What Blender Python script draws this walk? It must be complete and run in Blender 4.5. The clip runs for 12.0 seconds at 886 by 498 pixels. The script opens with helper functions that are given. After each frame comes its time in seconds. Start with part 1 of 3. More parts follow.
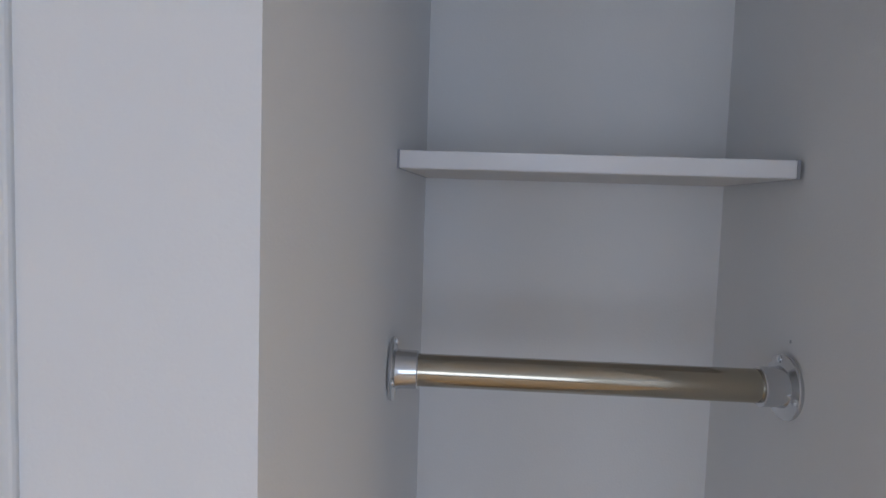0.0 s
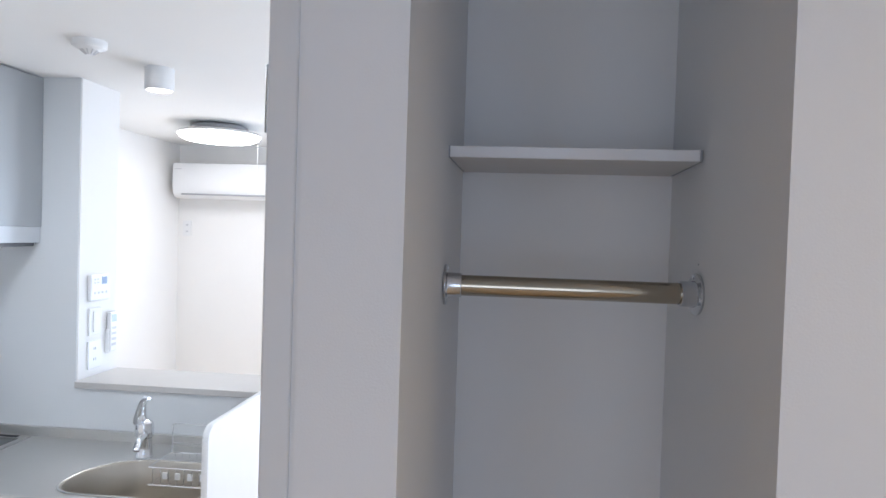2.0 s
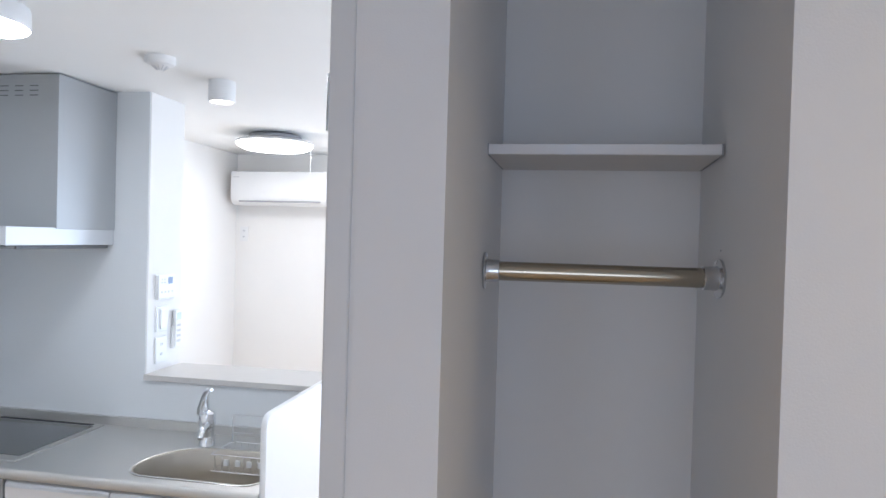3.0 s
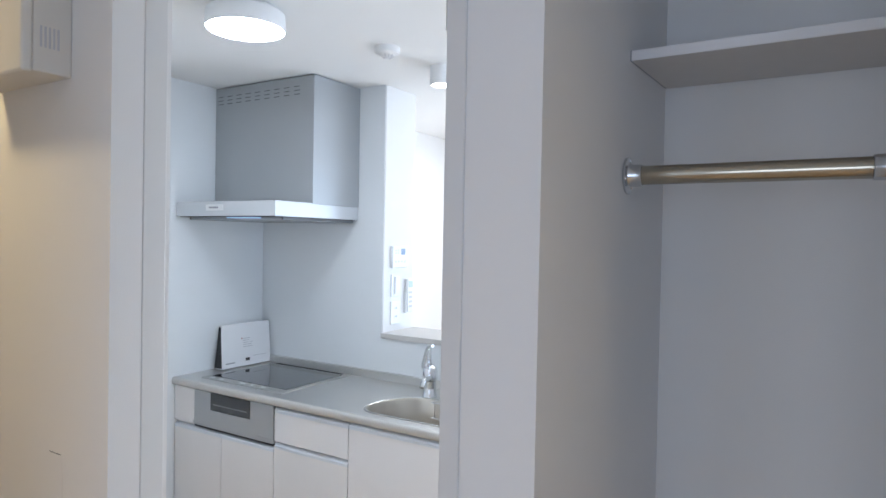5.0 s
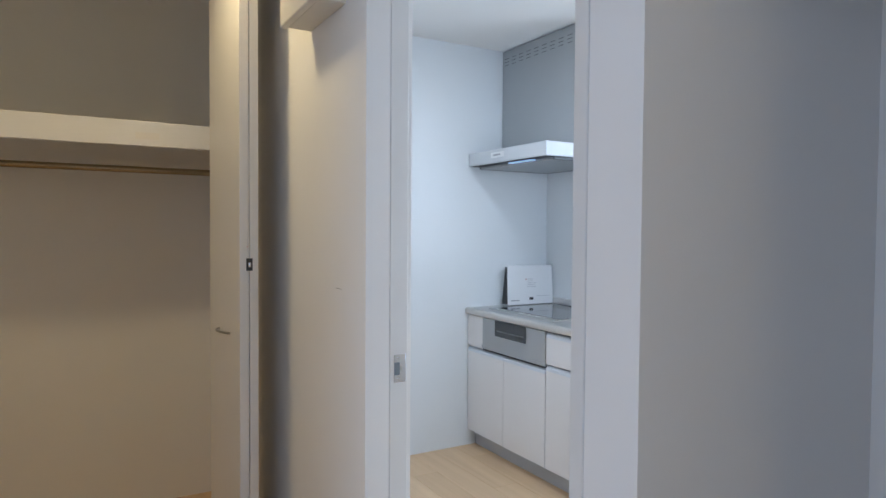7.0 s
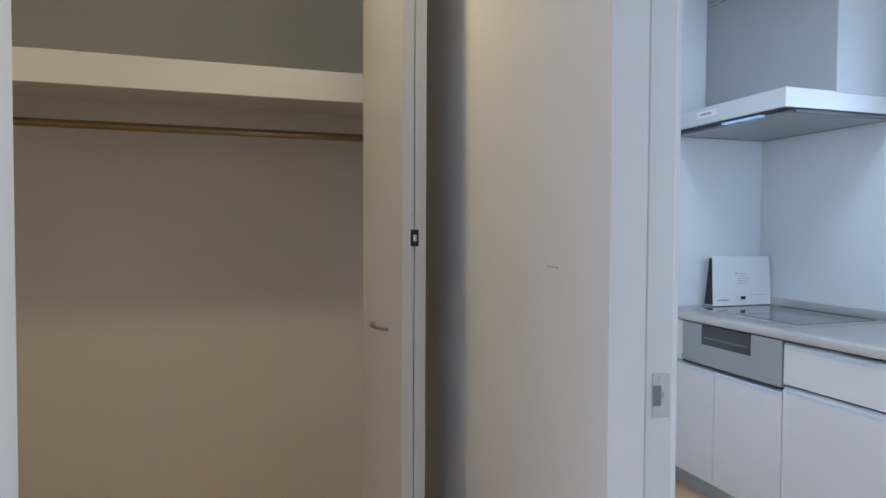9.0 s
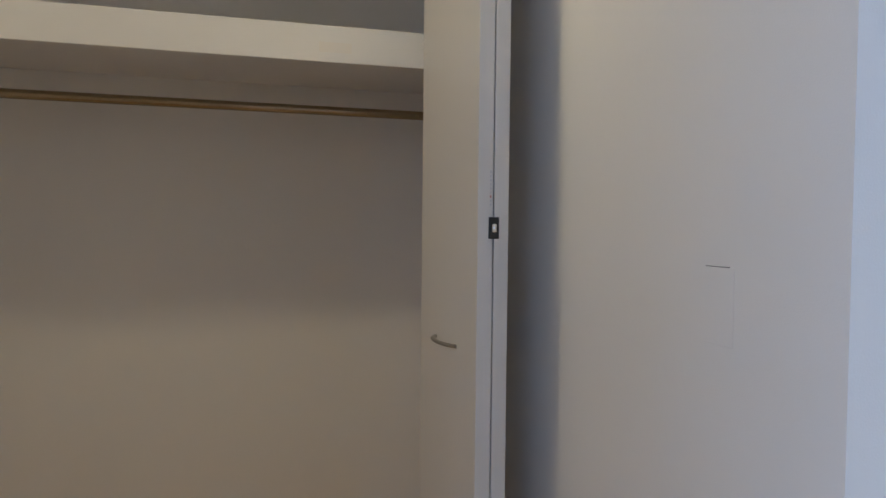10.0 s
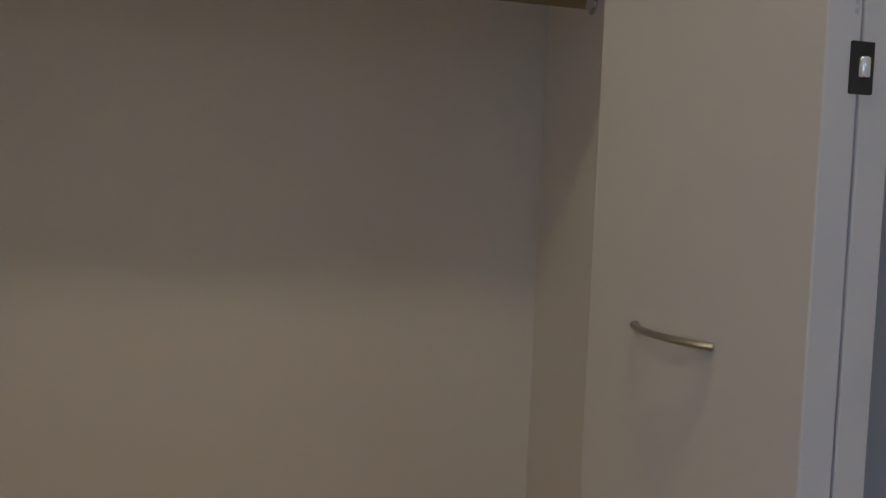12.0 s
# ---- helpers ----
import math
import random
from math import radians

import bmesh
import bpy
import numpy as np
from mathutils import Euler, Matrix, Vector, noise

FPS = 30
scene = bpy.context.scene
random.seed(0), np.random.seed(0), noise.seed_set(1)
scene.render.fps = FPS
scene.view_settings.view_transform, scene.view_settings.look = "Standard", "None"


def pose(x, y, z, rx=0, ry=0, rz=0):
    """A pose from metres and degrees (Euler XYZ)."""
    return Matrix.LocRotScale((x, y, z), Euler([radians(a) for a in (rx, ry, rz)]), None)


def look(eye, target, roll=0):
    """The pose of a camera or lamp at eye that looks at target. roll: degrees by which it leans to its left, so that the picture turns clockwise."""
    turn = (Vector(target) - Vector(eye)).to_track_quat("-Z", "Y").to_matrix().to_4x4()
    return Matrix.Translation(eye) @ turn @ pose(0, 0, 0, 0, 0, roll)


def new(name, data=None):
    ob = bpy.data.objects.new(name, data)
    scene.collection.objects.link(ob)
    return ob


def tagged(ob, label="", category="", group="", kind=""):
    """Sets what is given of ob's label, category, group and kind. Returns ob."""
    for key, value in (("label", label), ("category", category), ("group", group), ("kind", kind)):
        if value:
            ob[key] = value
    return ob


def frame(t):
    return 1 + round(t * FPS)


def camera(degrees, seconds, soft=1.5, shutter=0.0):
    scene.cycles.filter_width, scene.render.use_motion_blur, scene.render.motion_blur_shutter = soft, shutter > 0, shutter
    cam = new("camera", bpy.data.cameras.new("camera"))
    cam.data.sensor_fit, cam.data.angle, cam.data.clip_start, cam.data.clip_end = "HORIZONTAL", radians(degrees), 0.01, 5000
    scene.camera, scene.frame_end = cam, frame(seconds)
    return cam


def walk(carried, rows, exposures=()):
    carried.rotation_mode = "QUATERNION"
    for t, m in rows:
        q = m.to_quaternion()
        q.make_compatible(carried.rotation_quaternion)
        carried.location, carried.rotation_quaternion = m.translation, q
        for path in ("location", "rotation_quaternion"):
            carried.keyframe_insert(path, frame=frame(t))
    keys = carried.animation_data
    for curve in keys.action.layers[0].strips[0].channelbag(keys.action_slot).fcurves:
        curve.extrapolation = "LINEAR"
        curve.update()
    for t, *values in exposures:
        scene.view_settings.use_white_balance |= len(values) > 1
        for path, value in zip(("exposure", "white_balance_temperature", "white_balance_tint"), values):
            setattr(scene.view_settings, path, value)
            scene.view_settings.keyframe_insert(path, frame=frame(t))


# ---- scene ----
cam = camera(69.4, 12.0)
PATH = [
    (0, (0.116, 0.153, 1.885), (-0.008, 2.144, 1.741), 1.8),
    (0.5, (0.105, 0.091, 1.879), (-0.028, 2.082, 1.743), 1.7),
    (1, (0.084, -0.015, 1.847), (-0.06, 1.978, 1.743), 1.7),
    (1.5, (0.096, -0.136, 1.818), (-0.067, 1.856, 1.746), 1.8),
    (2, (0.122, -0.204, 1.801), (-0.072, 1.785, 1.753), 1.8),
    (2.5, (0.136, -0.267, 1.787), (-0.115, 1.717, 1.753), 1.7),
    (4.3, (0.226, -0.318, 1.7), (-0.521, 1.538, 1.675), 1.3),
    (4.5, (0.252, -0.315, 1.681), (-0.577, 1.505, 1.652), 1.2),
    (5, (0.337, -0.319, 1.614), (-0.715, 1.382, 1.581), 1.1),
    (5.5, (0.452, -0.339, 1.514), (-0.816, 1.207, 1.48), 1.2),
    (6, (0.569, -0.301, 1.427), (-0.898, 1.057, 1.383), 0.6),
    (6.5, (0.658, -0.275, 1.364), (-0.964, 0.894, 1.31), 0.2),
    (7, (0.641, -0.251, 1.325), (-1.091, 0.747, 1.263), 0.4),
    (7.5, (0.519, -0.236, 1.296), (-1.284, 0.626, 1.235), 0.4),
    (9.5, (-0.16, -0.146, 1.211), (-2.084, 0.399, 1.153), 0.4),
    (10, (-0.347, -0.132, 1.2), (-2.288, 0.347, 1.143), 0.6),
    (10.5, (-0.528, -0.106, 1.184), (-2.48, 0.325, 1.122), 0.7),
    (11, (-0.707, -0.109, 1.152), (-2.661, 0.314, 1.102), 0.7),
    (11.5, (-0.867, -0.134, 1.109), (-2.826, 0.269, 1.076), 1.3),
    (12, (-1.031, -0.153, 1.074), (-3.0, 0.187, 0.996), 2.4),
]
walk(cam, [(t, look(eye, target, roll)) for t, eye, target, roll in PATH],
     exposures=[(0, -0.20, 6500, 13), (2.5, -0.42, 6600, 14), (4.5, -0.32, 6450, 12), (7.0, -0.35, 6100, 10), (9.5, -0.46, 5600, 11), (10.5, -0.48, 5400, 12), (12, -0.74, 5450, 12)])

# ---- light ----
world = bpy.data.worlds.new("sky")
scene.world = world
world.use_nodes = True
wn = world.node_tree.nodes
sky = wn.new("ShaderNodeTexSky")
sky.sky_type, sky.sun_disc = "NISHITA", False
sky.sun_elevation, sky.sun_rotation = radians(40), radians(200)
world.node_tree.links.new(sky.outputs["Color"], wn["Background"].inputs["Color"])
wn["Background"].inputs["Strength"].default_value = 0.08


def area(name, m, sx, sy, watts, colour, shape="RECTANGLE"):
    """A lamp that stands in for the light of a window or of a lamp's glowing face, or that is added as fill."""
    data = bpy.data.lights.new(name, "AREA")
    data.shape, data.size, data.size_y, data.energy, data.color = shape, sx, sy, watts, colour
    ob = new(name, data)
    ob.matrix_world = m
    return ob


HALL_LAMP = (-1.41, 0.0)
# no spot is known here; added as warm fill for the closet
CLOSET_FILL_LAMP = (-1.41, -0.95)
ENTRY_LAMP = (0.95, 0.03)
WARM = (1.0, 0.77, 0.41)
# hall daylight comes from out of view; these three window places are added fill
area("hall_fill_light", look((-0.775, -1.83, 1.5), (0.5, -0.9, 1.45)), 0.62, 1.35, 7, (0.69, 0.80, 1.0))
area("hall_end_fill_light", look((0.2, -4.17, 1.45), (0.1, 0, 1.45)), 1.55, 1.45, 26, (0.63, 0.775, 1.0))
area("entry_fill_light", look((1.17, -1.4, 1.5), (-0.5, -1.4, 1.5)), 0.95, 1.35, 8.5, (0.42, 0.63, 1.0))
area("living_window_light", look((0.12, 4.58, 1.15), (-0.4, 2.4, 1.1)), 1.9, 2.0, 70, (0.63, 0.79, 1.0))
# no dining window is known; added fill for the kitchen
area("dining_fill_light", look((1.18, 1.85, 1.45), (-1.0, 1.85, 1.45)), 1.3, 1.3, 31, (0.63, 0.79, 1.0))
for spot, watts in ((HALL_LAMP, 4.3), (CLOSET_FILL_LAMP, 2.9), (ENTRY_LAMP, 2.1)):
    lamp = area("ceiling_spot_light", look((*spot, 2.338), (*spot, 0)), 0.15, 0.15, watts, WARM, "DISK")
    lamp.data.spread = radians(146)

# ---- materials ----


def material(name, colour, rough=0.5, metal=0.0, vary=0.0, scale=8.0, bump=0.0, bump_scale=400.0, glow=0.0, clear=0.0, random_shade=0.0):
    m = bpy.data.materials.new(name)
    m.use_nodes = True
    n, l = m.node_tree.nodes, m.node_tree.links
    b = n["Principled BSDF"]
    b.inputs["Base Color"].default_value = (*colour, 1)
    b.inputs["Roughness"].default_value = rough
    b.inputs["Metallic"].default_value = metal
    b.inputs["Coat Weight"].default_value = clear
    if glow:
        b.inputs["Emission Color"].default_value = (*colour, 1)
        b.inputs["Emission Strength"].default_value = glow
    where = n.new("ShaderNodeTexCoord").outputs["Object"]
    if vary:
        t = n.new("ShaderNodeTexNoise")
        t.inputs["Scale"].default_value, t.inputs["Detail"].default_value = scale, 6
        l.new(where, t.inputs["Vector"])
        mix = n.new("ShaderNodeMix")
        mix.data_type = "RGBA"
        mix.inputs[6].default_value = (*[c * (1 - vary) for c in colour], 1)
        mix.inputs[7].default_value = (*[min(1, c * (1 + vary)) for c in colour], 1)
        l.new(t.outputs["Fac"], mix.inputs[0])
        l.new(mix.outputs[2], b.inputs["Base Color"])
        r = n.new("ShaderNodeMapRange")
        r.inputs["To Min"].default_value, r.inputs["To Max"].default_value = max(0.02, rough - vary * 0.8), min(1, rough + vary * 0.8)
        l.new(t.outputs["Fac"], r.inputs["Value"])
        l.new(r.outputs["Result"], b.inputs["Roughness"])
    if bump:
        t = n.new("ShaderNodeTexNoise")
        t.inputs["Scale"].default_value, t.inputs["Detail"].default_value = bump_scale, 3
        l.new(where, t.inputs["Vector"])
        bp = n.new("ShaderNodeBump")
        bp.inputs["Strength"].default_value, bp.inputs["Distance"].default_value = bump, 0.001
        l.new(t.outputs["Fac"], bp.inputs["Height"])
        l.new(bp.outputs["Normal"], b.inputs["Normal"])
    return m


def brushed(name, colour, rough, along="x"):
    """Brushed metal with fine streaks along one axis."""
    m = material(name, colour, rough, 1.0)
    n, l = m.node_tree.nodes, m.node_tree.links
    b = n["Principled BSDF"]
    where = n.new("ShaderNodeTexCoord").outputs["Object"]
    mp = n.new("ShaderNodeMapping")
    mp.inputs["Scale"].default_value = (4, 900, 900) if along == "x" else (900, 900, 4)
    l.new(where, mp.inputs["Vector"])
    t = n.new("ShaderNodeTexNoise")
    t.inputs["Scale"].default_value = 1.0
    l.new(mp.outputs["Vector"], t.inputs["Vector"])
    r = n.new("ShaderNodeMapRange")
    r.inputs["To Min"].default_value, r.inputs["To Max"].default_value = rough - 0.07, rough + 0.1
    l.new(t.outputs["Fac"], r.inputs["Value"])
    l.new(r.outputs["Result"], b.inputs["Roughness"])
    return m


def wood(name, light, dark, rough):
    """Plank wood: grain along x, each plank with its own tone and grain."""
    m = material(name, light, rough)
    n, l = m.node_tree.nodes, m.node_tree.links
    b = n["Principled BSDF"]
    where = n.new("ShaderNodeTexCoord").outputs["Object"]
    info = n.new("ShaderNodeObjectInfo").outputs["Random"]
    shift = n.new("ShaderNodeVectorMath")
    shift.operation = "SCALE"
    shift.inputs[0].default_value = (31, 17, 5)
    l.new(info, shift.inputs["Scale"])
    add = n.new("ShaderNodeVectorMath")
    l.new(where, add.inputs[0])
    l.new(shift.outputs["Vector"], add.inputs[1])
    mp = n.new("ShaderNodeMapping")
    mp.inputs["Scale"].default_value = (1.6, 26, 26)
    l.new(add.outputs["Vector"], mp.inputs["Vector"])
    t = n.new("ShaderNodeTexNoise")
    t.inputs["Scale"].default_value, t.inputs["Detail"].default_value, t.inputs["Distortion"].default_value = 1.0, 7, 0.6
    l.new(mp.outputs["Vector"], t.inputs["Vector"])
    mixf = n.new("ShaderNodeMath")
    mixf.operation = "MULTIPLY_ADD"
    mixf.inputs[1].default_value = 0.45
    l.new(info, mixf.inputs[0])
    l.new(t.outputs["Fac"], mixf.inputs[2])
    ramp = n.new("ShaderNodeValToRGB")
    ramp.color_ramp.elements[0].position, ramp.color_ramp.elements[1].position = 0.3, 1.0
    ramp.color_ramp.elements[0].color, ramp.color_ramp.elements[1].color = (*light, 1), (*dark, 1)
    l.new(mixf.outputs[0], ramp.inputs["Fac"])
    l.new(ramp.outputs["Color"], b.inputs["Base Color"])
    return m


WALLPAPER = material("white_wallpaper", (0.84, 0.825, 0.805), 0.85, vary=0.025, scale=3.0, bump=0.24, bump_scale=430)
CEILING = material("ceiling_paper", (0.85, 0.845, 0.83), 0.9, vary=0.02, scale=2.0, bump=0.3, bump_scale=220)
PANEL = material("glossy_kitchen_panel", (0.77, 0.79, 0.80), 0.13, vary=0.02, scale=2.0)
FRAME = material("white_door_frame", (0.76, 0.75, 0.73), 0.42, vary=0.02, scale=20, bump=0.05, bump_scale=300)
DOOR = material("white_door_sheet", (0.74, 0.72, 0.69), 0.38, vary=0.02, scale=5, bump=0.06, bump_scale=500)
SHELF = material("white_shelf_board", (0.80, 0.79, 0.79), 0.45, vary=0.015, scale=12)
# shelf white taken down to beige-grey: shade under the board, put into colour
UNDERSIDE_SHADE = material("shaded_board_underside", (0.68, 0.655, 0.63), 0.6, vary=0.04, scale=25)
CABINET = material("white_cabinet_door", (0.80, 0.775, 0.765), 0.3, vary=0.02, scale=6, bump=0.04, bump_scale=600)
GRIP = material("pale_metal_grip", (0.72, 0.75, 0.79), 0.38, 0.5)
KICK = material("grey_kickboard", (0.48, 0.48, 0.49), 0.5, vary=0.04, scale=9)
STEEL = brushed("brushed_steel", (0.66, 0.655, 0.64), 0.40)
STEEL_EDGE = brushed("satin_steel_edge", (0.62, 0.605, 0.58), 0.55)
STEEL_EDGE.node_tree.nodes["Principled BSDF"].inputs["Metallic"].default_value = 0.55
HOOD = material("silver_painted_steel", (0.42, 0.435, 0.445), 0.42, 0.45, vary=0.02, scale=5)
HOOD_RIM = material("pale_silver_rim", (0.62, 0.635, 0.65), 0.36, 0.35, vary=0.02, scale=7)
SINK_STEEL = brushed("pressed_sink_steel", (0.52, 0.485, 0.43), 0.36)
UNDER = material("satin_steel_underside", (0.36, 0.375, 0.385), 0.30, 0.6, vary=0.02, scale=6)
IH_RIM = material("grey_metal_rim", (0.50, 0.495, 0.48), 0.4, 0.8)
SILL = material("pale_sill_board", (0.60, 0.575, 0.55), 0.45, vary=0.03, scale=14)
DARK = material("dark_slot", (0.03, 0.03, 0.035), 0.6)
GREY_DARK = material("shaded_slot", (0.16, 0.165, 0.17), 0.6)
LCD_PALE = material("pale_display", (0.50, 0.60, 0.68), 0.2)
GLASS_BLACK = material("black_ceramic_glass", (0.035, 0.037, 0.04), 0.07, clear=0.4)
GRILL_SILVER = material("silver_grill_panel", (0.42, 0.43, 0.44), 0.38, 0.6, vary=0.02, scale=10)
CHROME = material("chrome", (0.82, 0.83, 0.85), 0.06, 1.0)
CHROME_SATIN = material("polished_steel_rim", (0.74, 0.735, 0.72), 0.24, 1.0, vary=0.03, scale=30)
ZINC = material("plated_zinc", (0.62, 0.63, 0.645), 0.17, 1.0, vary=0.03, scale=60)
BRONZE = material("champagne_anodised_tube", (0.43, 0.385, 0.31), 0.13, 1.0, vary=0.03, scale=30)
DARK_TUBE = material("bronze_anodised_tube", (0.33, 0.265, 0.17), 0.27, 1.0)
PLASTIC = material("white_plastic", (0.80, 0.80, 0.80), 0.35, vary=0.01, scale=30)
PLASTIC_WARM = material("ivory_plastic", (0.77, 0.74, 0.68), 0.4, vary=0.015, scale=20)
GREY = material("grey_print", (0.36, 0.36, 0.38), 0.6)
HOLE = material("shaded_latch_hole", (0.19, 0.22, 0.245), 0.5)
PALE_GREY = material("pale_grey_print", (0.58, 0.58, 0.60), 0.6)
LCD = material("blue_grey_display", (0.20, 0.28, 0.42), 0.2)
BLACK = material("black_plastic", (0.018, 0.018, 0.02), 0.4)
PAPER = material("white_printed_paper", (0.82, 0.82, 0.83), 0.5, vary=0.015, scale=12)
RED = material("red_print", (0.50, 0.27, 0.25), 0.6)
STICKER = material("pale_sticker", (0.80, 0.77, 0.745), 0.5)
SATIN = material("satin_nickel", (0.46, 0.44, 0.40), 0.38, 0.9, vary=0.03, scale=40)
WOOD = wood("pale_oak_floor", (0.79, 0.565, 0.345), (0.66, 0.445, 0.255), 0.40)
WOOD_BASE = material("floor_joint", (0.22, 0.15, 0.09), 0.8)
GLOW_COOL = material("glowing_diffuser", (0.77, 0.88, 1.0), 0.4, glow=66)
GLOW_LIVING = material("glowing_cover", (0.95, 0.98, 1.0), 0.4, glow=20)
GLOW_SPOT = material("glowing_bulb", (1.0, 0.97, 0.92), 0.4, glow=14)
GLOW_WARM = material("warm_glowing_bulb", (1.0, 0.78, 0.5), 0.4, glow=6)
GLOW_HOOD = material("hood_blue_strip", (0.45, 0.66, 1.0), 0.3, glow=0.5)
GLASS = material("window_glass", (0.95, 0.97, 0.98), 0.02)
GLASS.node_tree.nodes["Principled BSDF"].inputs["Transmission Weight"].default_value = 1.0

# ---- mesh helpers ----


def box(x0, x1, y0, y1, z0, z1, r=0.0, seg=2):
    bm = bmesh.new()
    v = [bm.verts.new((x, y, z)) for x in (x0, x1) for y in (y0, y1) for z in (z0, z1)]
    for f in ((0, 1, 3, 2), (4, 6, 7, 5), (0, 4, 5, 1), (2, 3, 7, 6), (0, 2, 6, 4), (1, 5, 7, 3)):
        bm.faces.new([v[i] for i in f])
    bm.normal_update()
    if r:
        bmesh.ops.bevel(bm, geom=bm.edges[:], offset=r, segments=seg, profile=0.5, affect="EDGES")
    return bm


def prism(points, z0, z1, r=0.0):
    """A plan outline, anticlockwise, raised from z0 to z1."""
    bm = bmesh.new()
    lo, hi = [bm.verts.new((*p, z0)) for p in points], [bm.verts.new((*p, z1)) for p in points]
    bm.faces.new(lo[::-1]), bm.faces.new(hi)
    for i in range(len(points)):
        j = (i + 1) % len(points)
        bm.faces.new((lo[i], lo[j], hi[j], hi[i]))
    if r:
        bmesh.ops.bevel(bm, geom=bm.edges[:], offset=r, segments=2, profile=0.5, affect="EDGES")
    return bm


def lathe(profile, m, seg=40, cap=True):
    """A profile of (radius, height) turned about an axis, set by the pose m."""
    bm = bmesh.new()
    rings = [[bm.verts.new((r * math.cos(2 * math.pi * i / seg), r * math.sin(2 * math.pi * i / seg), z)) for i in range(seg)] for r, z in profile]
    for a, b in zip(rings, rings[1:]):
        for i in range(seg):
            j = (i + 1) % seg
            bm.faces.new((a[i], a[j], b[j], b[i]))
    if cap:
        bm.faces.new(rings[0][::-1]), bm.faces.new(rings[-1])
    bmesh.ops.transform(bm, matrix=m, verts=bm.verts[:])
    bmesh.ops.recalc_face_normals(bm, faces=bm.faces[:])
    return bm


def tube(points, r, seg=8, flat=1.0):
    """A round or flattened bar along a path."""
    bm, pts, rings = bmesh.new(), [Vector(p) for p in points], []
    for i, p in enumerate(pts):
        d = (pts[min(i + 1, len(pts) - 1)] - pts[max(i - 1, 0)]).normalized()
        u = d.cross((0, 0, 1)) if abs(d.z) < 0.95 else d.cross((0, 1, 0))
        u.normalize()
        w = d.cross(u)
        rr = r[i] if isinstance(r, (list, tuple)) else r
        rings.append([bm.verts.new(p + rr * (u * math.cos(2 * math.pi * k / seg) + flat * w * math.sin(2 * math.pi * k / seg))) for k in range(seg)])
    for a, b in zip(rings, rings[1:]):
        for k in range(seg):
            bm.faces.new((a[k], a[(k + 1) % seg], b[(k + 1) % seg], b[k]))
    bm.faces.new(rings[0][::-1]), bm.faces.new(rings[-1])
    bmesh.ops.recalc_face_normals(bm, faces=bm.faces[:])
    return bm


def join(*bms):
    out = bmesh.new()
    for b in bms:
        me = bpy.data.meshes.new("piece")
        b.to_mesh(me)
        b.free()
        out.from_mesh(me)
        bpy.data.meshes.remove(me)
    return out


def rounded(x0, x1, y0, y1, r, n=6):
    """The outline of a rounded rectangle, anticlockwise; r: one radius or four, from the lower left corner on."""
    rs = r if isinstance(r, (list, tuple)) else [r] * 4
    out = []
    for (cx, cy, a), q in zip(((x0, y0, 180), (x1, y0, 270), (x1, y1, 0), (x0, y1, 90)), rs):
        sx, sy = (1 if cx == x0 else -1), (1 if cy == y0 else -1)
        for i in range(n + 1):
            t = radians(a + 90 * i / n)
            out.append((cx + sx * q + q * math.cos(t), cy + sy * q + q * math.sin(t)))
    return out


ORIGIN = Vector((0, 0, 0))


def space(x, y):
    """Sets where the plan of the space that is built next has its origin."""
    ORIGIN.xyz = x, y, 0


def part(name, bm, mat, parent=None, label="", smooth=False):
    """Links a bmesh, given in world places, as one mesh object, under its thing or part."""
    root, at = parent, Vector((0, 0, 0))
    while root is not None:
        at += root.location
        root = root.parent
    at -= ORIGIN
    if parent is None:
        xs = [v.co for v in bm.verts]
        at = Vector(((min(c.x for c in xs) + max(c.x for c in xs)) / 2, (min(c.y for c in xs) + max(c.y for c in xs)) / 2, min(c.z for c in xs)))
    bmesh.ops.translate(bm, verts=bm.verts[:], vec=-at)
    me = bpy.data.meshes.new(name)
    bm.to_mesh(me)
    bm.free()
    me.materials.append(mat)
    if smooth:
        for p in me.polygons:
            p.use_smooth = True
        me.set_sharp_from_angle(angle=radians(40))
    ob = new(name, me)
    if parent is None:
        ob.location = at + ORIGIN
    else:
        ob.parent = parent
    if label:
        ob["label"] = label
    return ob


def thing(name, at, label, category, group=""):
    ob = new(name)
    ob.empty_display_size = 0.1
    ob.location = Vector(at) + ORIGIN
    return tagged(ob, label, category, group)


def structure(name, bm, mat, label="", category="wall"):
    return tagged(part(name, bm, mat), label, category, kind="structure")


# ---- setting ----
CEIL = 2.432
X_WEST, Y_NORTH = -2.678, 2.42          # kitchen's west and north faces
WALL_Y = 0.375                         # hall's north face

structure("ceiling", join(box(-2.85, 1.35, -1.47, 4.80, CEIL, CEIL + 0.1), box(-0.9, 1.35, -4.4, -1.47, CEIL, CEIL + 0.1)), CEILING, "white papered ceiling over hall, kitchen and living room", "ceiling")
floor = structure("floor", join(box(-2.85, 1.35, -1.47, 4.80, -0.12, -0.012), box(-0.9, 1.35, -4.4, -1.47, -0.12, -0.012)), WOOD_BASE, "pale oak plank floor with fine joints", "floor")

